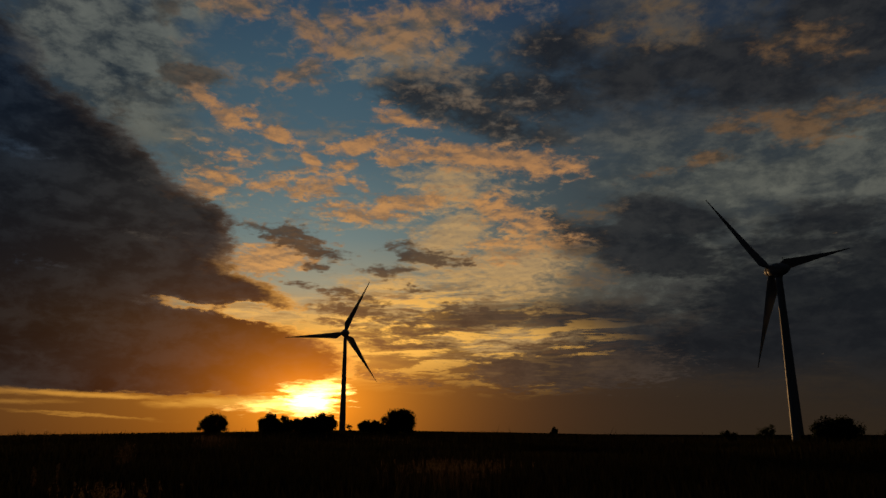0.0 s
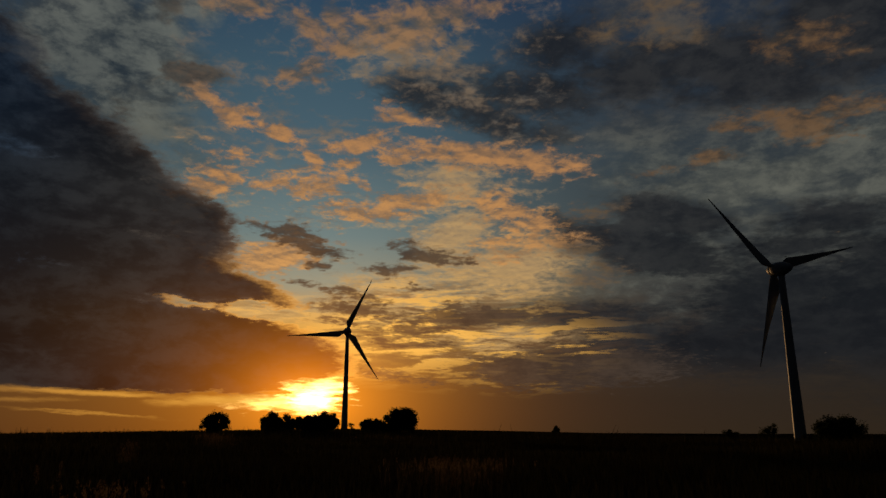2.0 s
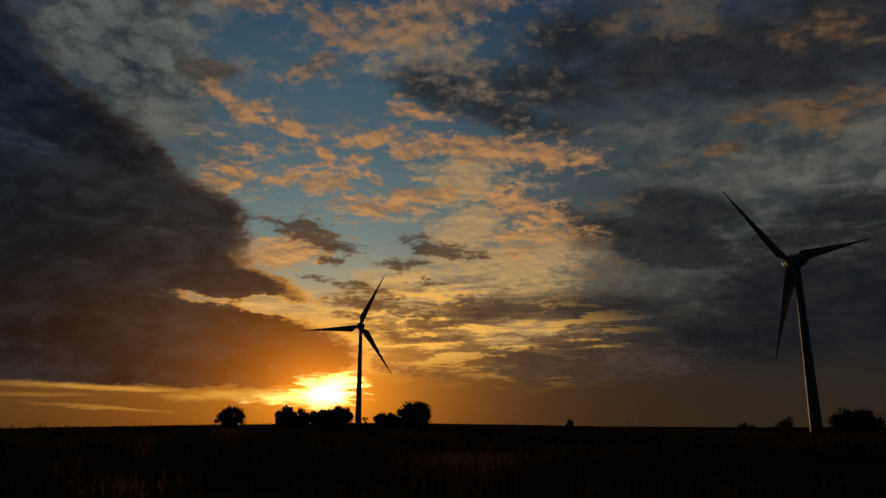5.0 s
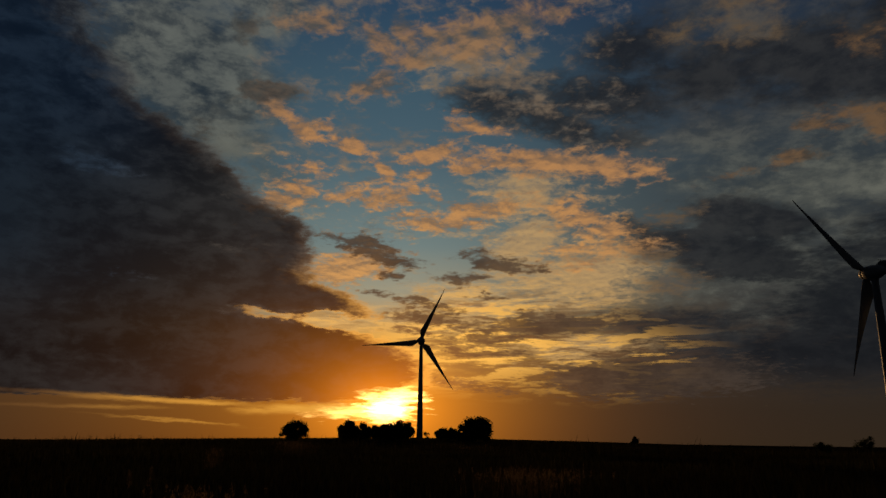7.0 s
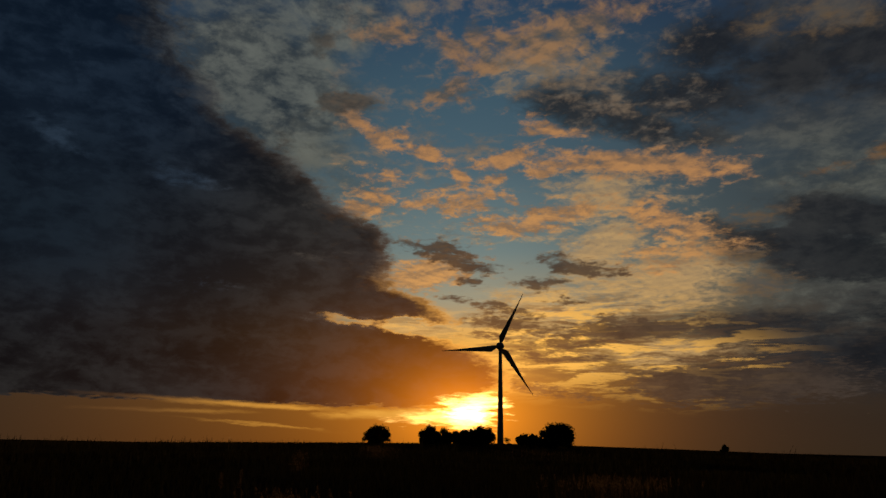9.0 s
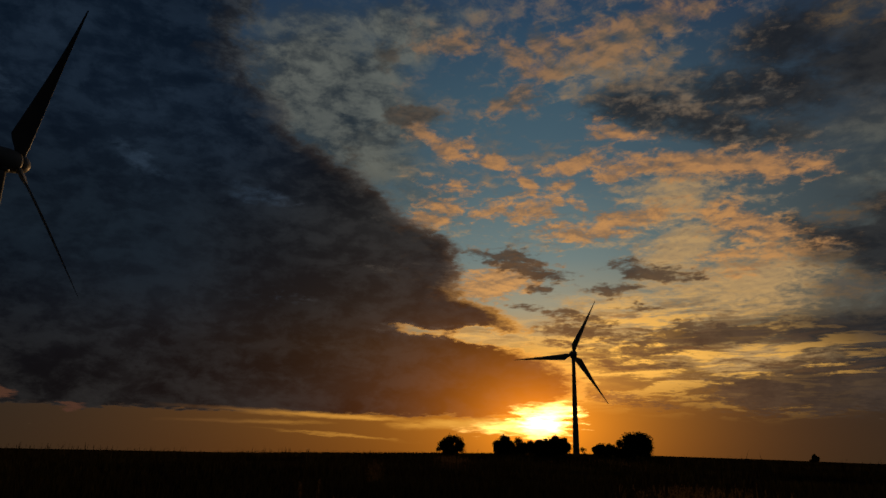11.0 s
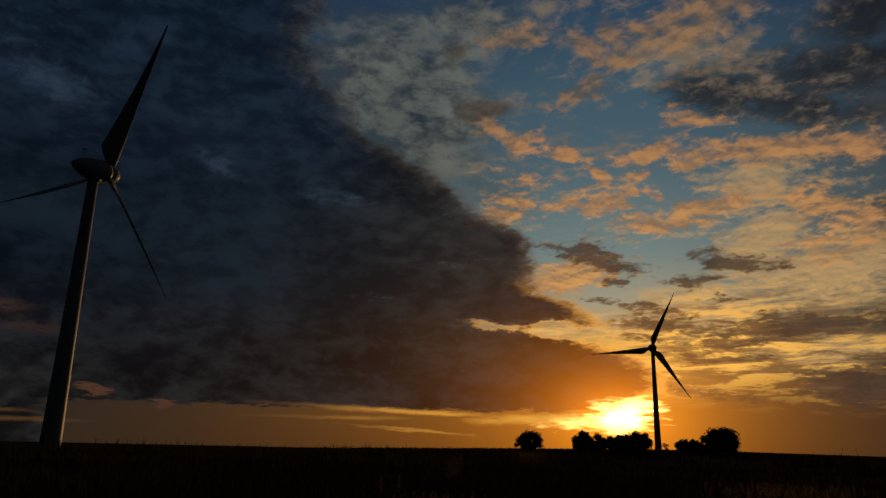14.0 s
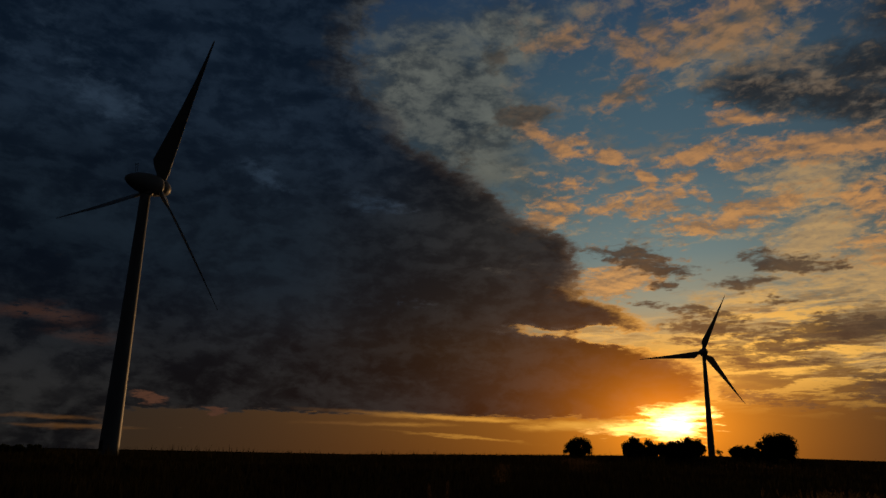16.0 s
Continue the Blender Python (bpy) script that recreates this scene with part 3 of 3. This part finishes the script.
def build_tree(name, place, width, height, trunk, label, category, seed, clumps=26, leaves=150, leaf=0.34, lobes=None):
    """Trunk with limbs, and a crown of leaf clumps with an uneven outline."""
    rnd = random.Random(seed)
    top = new(name)
    top.location, top.scale = place, (1.0, 1.0, 1.06)
    tagged(top, label, category)
    centres = []
    for k in range(clumps):
        if lobes:
            lx, lz, lw, lh = rnd.choices(lobes, [l[2] * l[3] for l in lobes])[0]
        else:
            lx, lz, lw, lh = 0, trunk + (height - trunk) * 0.5, width / 2, (height - trunk) / 2
        while True:
            p = Vector((rnd.uniform(-1, 1), rnd.uniform(-1, 1), rnd.uniform(-1, 1)))
            if 0.25 < p.length < 1:
                break
        p = p * (0.88 / max(p.length, 0.55)) if rnd.random() < 0.4 else p
        centres.append((Vector((lx + p.x * lw * 0.8, p.y * lw * 0.7, max(lz + p.z * lh * 0.82, 0.4))), rnd.uniform(0.55, 1.1) * min(lw, lh) * 0.55))
    bm = bmesh.new()
    stem_top = Vector((rnd.uniform(-.2, .2), 0, trunk + (height - trunk) * 0.35))
    r0 = max(0.12, height * 0.022)
    tube(bm, Vector((0, 0, -0.3)), Vector((0, 0, trunk * 0.6 + 0.2)), r0 * 1.25, r0, 9)
    tube(bm, Vector((0, 0, trunk * 0.6 + 0.2)), stem_top, r0, r0 * 0.6, 9)
    part("trunk", bm, BARK, top)
    for c, r in centres[::2]:
        bm = bmesh.new()
        start = Vector((0, 0, trunk * 0.6 + 0.2)).lerp(stem_top, rnd.random())
        mid = start.lerp(c, 0.5) + Vector((rnd.uniform(-.3, .3), rnd.uniform(-.3, .3), rnd.uniform(0, .5)))
        tube(bm, start, mid, r0 * 0.4, r0 * 0.22, 5)
        tube(bm, mid, c, r0 * 0.22, r0 * 0.06, 5)
        part("limb", bm, BARK, top)
    verts, faces = [], []
    for c, r in centres:
        for k in range(leaves):
            d = Vector((rnd.gauss(0, 1), rnd.gauss(0, 1), rnd.gauss(0, 0.8)))
            p = c + d.normalized() * r * (rnd.random() ** 0.45) * rnd.uniform(0.75, 1.25)
            if p.z < 0.05:
                continue
            n = Vector((rnd.gauss(0, 1), rnd.gauss(0, 1), rnd.gauss(0, 1))).normalized()
            s = n.orthogonal().normalized()
            e = n.cross(s)
            w, l = leaf * rnd.uniform(.5, 1.0) * 0.5, leaf * rnd.uniform(.7, 1.5) * 0.6
            i = len(verts)
            verts += [p - s * w * .3 - e * l, p + s * w - e * l * .1, p + e * l + n * w * .3, p - s * w + e * l * .1]
            faces.append((i, i + 1, i + 2, i + 3))
    ob = new("crown", raw("crown", verts, faces, LEAF))
    ob.parent = top
    return top


def grounded(u, dist):
    p = at(u, dist)
    p.z = land(p.x, p.y)
    return p


build_tree("tree", grounded(-17.35, 300), 13.5, 7.6, 1.0, "round broadleaf tree in dark silhouette on the field", "tree", 1, 60, 200, 0.42,
           [(0, 4.0, 6.4, 3.6), (-1.0, 2.2, 6.6, 2.2), (0.6, 5.2, 4.2, 2.8)])
build_tree("bush", grounded(-12.95, 330), 14, 7.0, 0.6, "low rounded bush glowing at its edge before the sun", "bush", 2, 90, 230, 0.52,
           [(-1.5, 4.0, 6.0, 3.5), (4.0, 3.2, 5.5, 3.2), (0, 1.6, 9.0, 2.0)])
build_tree("bush", grounded(-9.9, 330), 21, 7.6, 0.6, "broad bush in front of the setting sun", "bush", 3, 130, 230, 0.52,
           [(-3.0, 3.4, 8.5, 3.4), (3.8, 4.0, 6.8, 3.8), (-1.5, 2.2, 14.0, 2.4)])
build_tree("sapling", grounded(-7.25, 320), 3.6, 4.6, 0.8, "thin open sapling beside the far turbine tower", "tree", 4, 8, 40, 0.3)
build_tree("bush", grounded(-4.1, 330), 25, 9.6, 0.8, "large dense bush group with a higher crown", "bush", 5, 150, 230, 0.52,
           [(-8.5, 2.6, 8.0, 2.8), (1.5, 5.0, 6.0, 4.6), (6.0, 5.4, 5.2, 4.6), (-1, 1.8, 14.5, 2.0)])
build_tree("bush", grounded(8.6, 400), 6.5, 3.8, 0.5, "small lone bush on the horizon", "bush", 6, 22, 110, 0.4, [(0, 1.6, 2.8, 1.6), (0.2, 2.8, 1.4, 1.4)])
build_tree("bush", grounded(21.2, 330), 7, 5.0, 0.5, "small rounded bush on the horizon", "bush", 7, 34, 120, 0.42, [(0, 2.6, 3.6, 2.4), (0, 1.3, 4.5, 1.5)])
build_tree("bush", grounded(23.75, 330), 7, 6.4, 0.6, "small bush with a raised top", "bush", 8, 30, 110, 0.4, [(-1.2, 2.8, 3.2, 2.6), (0.8, 5.0, 2.6, 2.3), (0, 1.6, 4.6, 1.8)])
build_tree("bush", grounded(28.1, 260), 18, 8.0, 0.6, "big dark bush with twigs beside the turbine", "bush", 9, 90, 220, 0.48,
           [(-1.5, 3.8, 6.8, 4.0), (3.0, 4.2, 5.5, 3.8), (0, 1.6, 9.5, 1.8)])
build_tree("bush", grounded(31.9, 260), 14, 6.2, 0.6, "dark bush at the field's edge", "bush", 10, 50, 150, 0.42, [(0, 2.8, 6.0, 3.2), (0, 1.4, 8.0, 1.6)])

build_tree("bush", grounded(26.75, 268), 8, 3.4, 0.4, "low shrub close to the turbine foot", "bush", 11, 26, 120, 0.4, [(0, 1.5, 4.2, 1.7)])
build_tree("bush", grounded(-57.6, 240), 24, 2.7, 0.3, "long low dark hedge on a rise", "hedge", 12, 70, 160, 0.42, [(-6, 1.1, 7.5, 1.2), (4, 1.3, 8.5, 1.3)])

# ---------------------------------------------------------------- crop and weeds
def build_crop(name, r0, r1, count, tall, wide, label, seed, lo=-75, hi=50, mat=None):
    """Upright blades and stalks strewn over a sector of the field."""
    rnd = random.Random(seed)
    verts, faces = [], []
    for k in range(count):
        r = math.sqrt(rnd.uniform(r0 * r0, r1 * r1)) if rnd.random() < 0.4 else rnd.uniform(r0, r1)
        a = radians(rnd.uniform(lo, hi))
        x, y = r * math.sin(a), r * math.cos(a)
        swell = 0.75 + 0.5 * noise.noise((x * 0.06, y * 0.06, 3.0))
        h = tall * swell * rnd.uniform(0.6, 1.1) * (1.28 if rnd.random() < 0.04 else 1.0)
        w = wide * rnd.uniform(0.5, 1.2)
        z = land(x, y) - 0.05
        t = rnd.uniform(0, math.pi)
        cx, cy = math.cos(t) * w, math.sin(t) * w
        lx, ly = rnd.gauss(0, 0.16) * h, rnd.gauss(0, 0.16) * h
        i = len(verts)
        verts += [(x - cx, y - cy, z), (x + cx, y + cy, z), (x + cx * .8 + lx * .4, y + cy * .8 + ly * .4, z + h * .6),
                  (x - cx * .8 + lx * .4, y - cy * .8 + ly * .4, z + h * .6), (x + lx, y + ly, z + h)]
        faces += [(i, i + 1, i + 2, i + 3), (i + 3, i + 2, i + 4)]
    ob = new(name, raw(name, verts, faces, mat or CROP))
    tagged(ob, label, "crop", kind="stuff")


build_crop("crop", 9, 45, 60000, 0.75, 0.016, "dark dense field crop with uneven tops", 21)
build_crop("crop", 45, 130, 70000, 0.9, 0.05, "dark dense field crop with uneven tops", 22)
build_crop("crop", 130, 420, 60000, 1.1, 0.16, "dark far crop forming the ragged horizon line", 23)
build_crop("field_weeds", 85, 190, 5200, 2.35, 0.06, "sparse tall weeds standing above the crop line", 24)


def seed_stalk(stem, heads, foot, tall, spread, n, rnd, leafy=True):
    """One stalk into the stem bmesh, and its seed clusters as small flakes into heads."""
    lean = Vector((rnd.gauss(0, .07), rnd.gauss(0, .07), 1)) * tall
    mid = foot + lean * 0.55 + Vector((rnd.gauss(0, .01), rnd.gauss(0, .01), 0))
    tube(stem, foot, mid, 0.006, 0.004, 5)
    tube(stem, mid, foot + lean, 0.004, 0.0015, 5)
    for k in range(n):
        s = rnd.uniform(0.0, 1.0)
        c = foot + lean * (0.58 + 0.42 * s)
        r = spread * math.sin(math.pi * (0.12 + 0.86 * s)) * rnd.uniform(0.15, 1.0)
        a = rnd.uniform(0, 2 * math.pi)
        c = c + Vector((math.cos(a) * r, math.sin(a) * r, rnd.uniform(0, 0.5) * r))
        q = Vector((rnd.gauss(0, 1), rnd.gauss(0, 1), rnd.gauss(0, 1))).normalized()
        e = q.orthogonal().normalized()
        f = q.cross(e)
        w = rnd.uniform(0.006, 0.014)
        vs = [heads.verts.new(c + d) for d in (e * w, f * w * 1.5, -e * w, -f * w * 1.5)]
        heads.faces.new(vs)


def build_weed(name, u, dist, tall, spread, n, label, seed, branches=1):
    rnd = random.Random(seed)
    top = new(name)
    top.location = grounded(u, dist)
    tagged(top, label, "weed")
    stem, heads = bmesh.new(), bmesh.new()
    for k in range(branches):
        foot = Vector((rnd.uniform(-.06, .06), rnd.uniform(-.06, .06), -0.02)) * (1 if branches > 1 else 0)
        seed_stalk(stem, heads, foot, tall * rnd.uniform(.85, 1.0), spread, n // branches, rnd)
    part("stem", stem, BARK, top)
    tagged(part("seed_head", heads, STRAW, top, "dry brown seed clusters"), kind="stuff")


build_weed("dock_weed", -23.35, 24, 1.50, 0.17, 520, "tall dried dock plant with brown seed head in the crop", 31, 5)
build_weed("dock_weed", -28.6, 19, 1.02, 0.07, 130, "short dried weed among the crop", 32, 2)
build_weed("dock_weed", -27.4, 19, 1.05, 0.06, 110, "short dried weed among the crop", 33, 2)
build_weed("dock_weed", -25.0, 15, 0.86, 0.09, 200, "short dried weed with pale seed clusters", 34, 3)


def build_seeding_grass(u0, u1, d0, d1, count, tall, label, seed):
    rnd = random.Random(seed)
    verts, faces = [], []
    for k in range(count):
        p = grounded(rnd.gauss((u0 + u1) / 2, (u1 - u0) * 0.28), rnd.gauss((d0 + d1) / 2, (d1 - d0) * 0.4))
        h = tall * rnd.uniform(.75, 1.12)
        lx, ly = rnd.gauss(0, .12) * h, rnd.gauss(0, .12) * h
        side_w = Vector((math.cos(k), math.sin(k), 0)) * 0.004
        tip = p + Vector((lx, ly, h))
        i = len(verts)
        verts += [p - side_w, p + side_w, tip]
        faces.append((i, i + 1, i + 2))
        for j in range(12):
            s = rnd.uniform(.78, 1.0)
            c = p.lerp(tip, s) + Vector((rnd.gauss(0, .016), rnd.gauss(0, .016), rnd.gauss(0, .01)))
            a, b = rnd.uniform(0, 6.28), rnd.uniform(0.006, .014)
            i = len(verts)
            verts += [c + Vector((math.cos(a) * b, math.sin(a) * b, 0)), c - Vector((math.cos(a) * b, math.sin(a) * b, 0)), c + Vector((lx * .04, ly * .04, b * 3.2))]
            faces.append((i, i + 1, i + 2))
    ob = new("seeding_grass", raw("seeding_grass", verts, faces, STRAW))
    tagged(ob, label, "grass", kind="stuff")


build_seeding_grass(-3.8, 4.6, 19, 22.5, 200, 0.92, "dry pale grass with seed heads in the dark crop", 41)
build_seeding_grass(-27.5, -21.0, 14.5, 17.5, 60, 0.62, "dry pale grass with seed heads in the dark crop", 42)
build_seeding_grass(-18.8, -16.0, 66, 74, 260, 1.25, "pale dry weeds in front of the round tree", 43)
build_seeding_grass(-9.0, -1.0, 70, 80, 120, 1.20, "thin dry weeds before the bushes", 44)
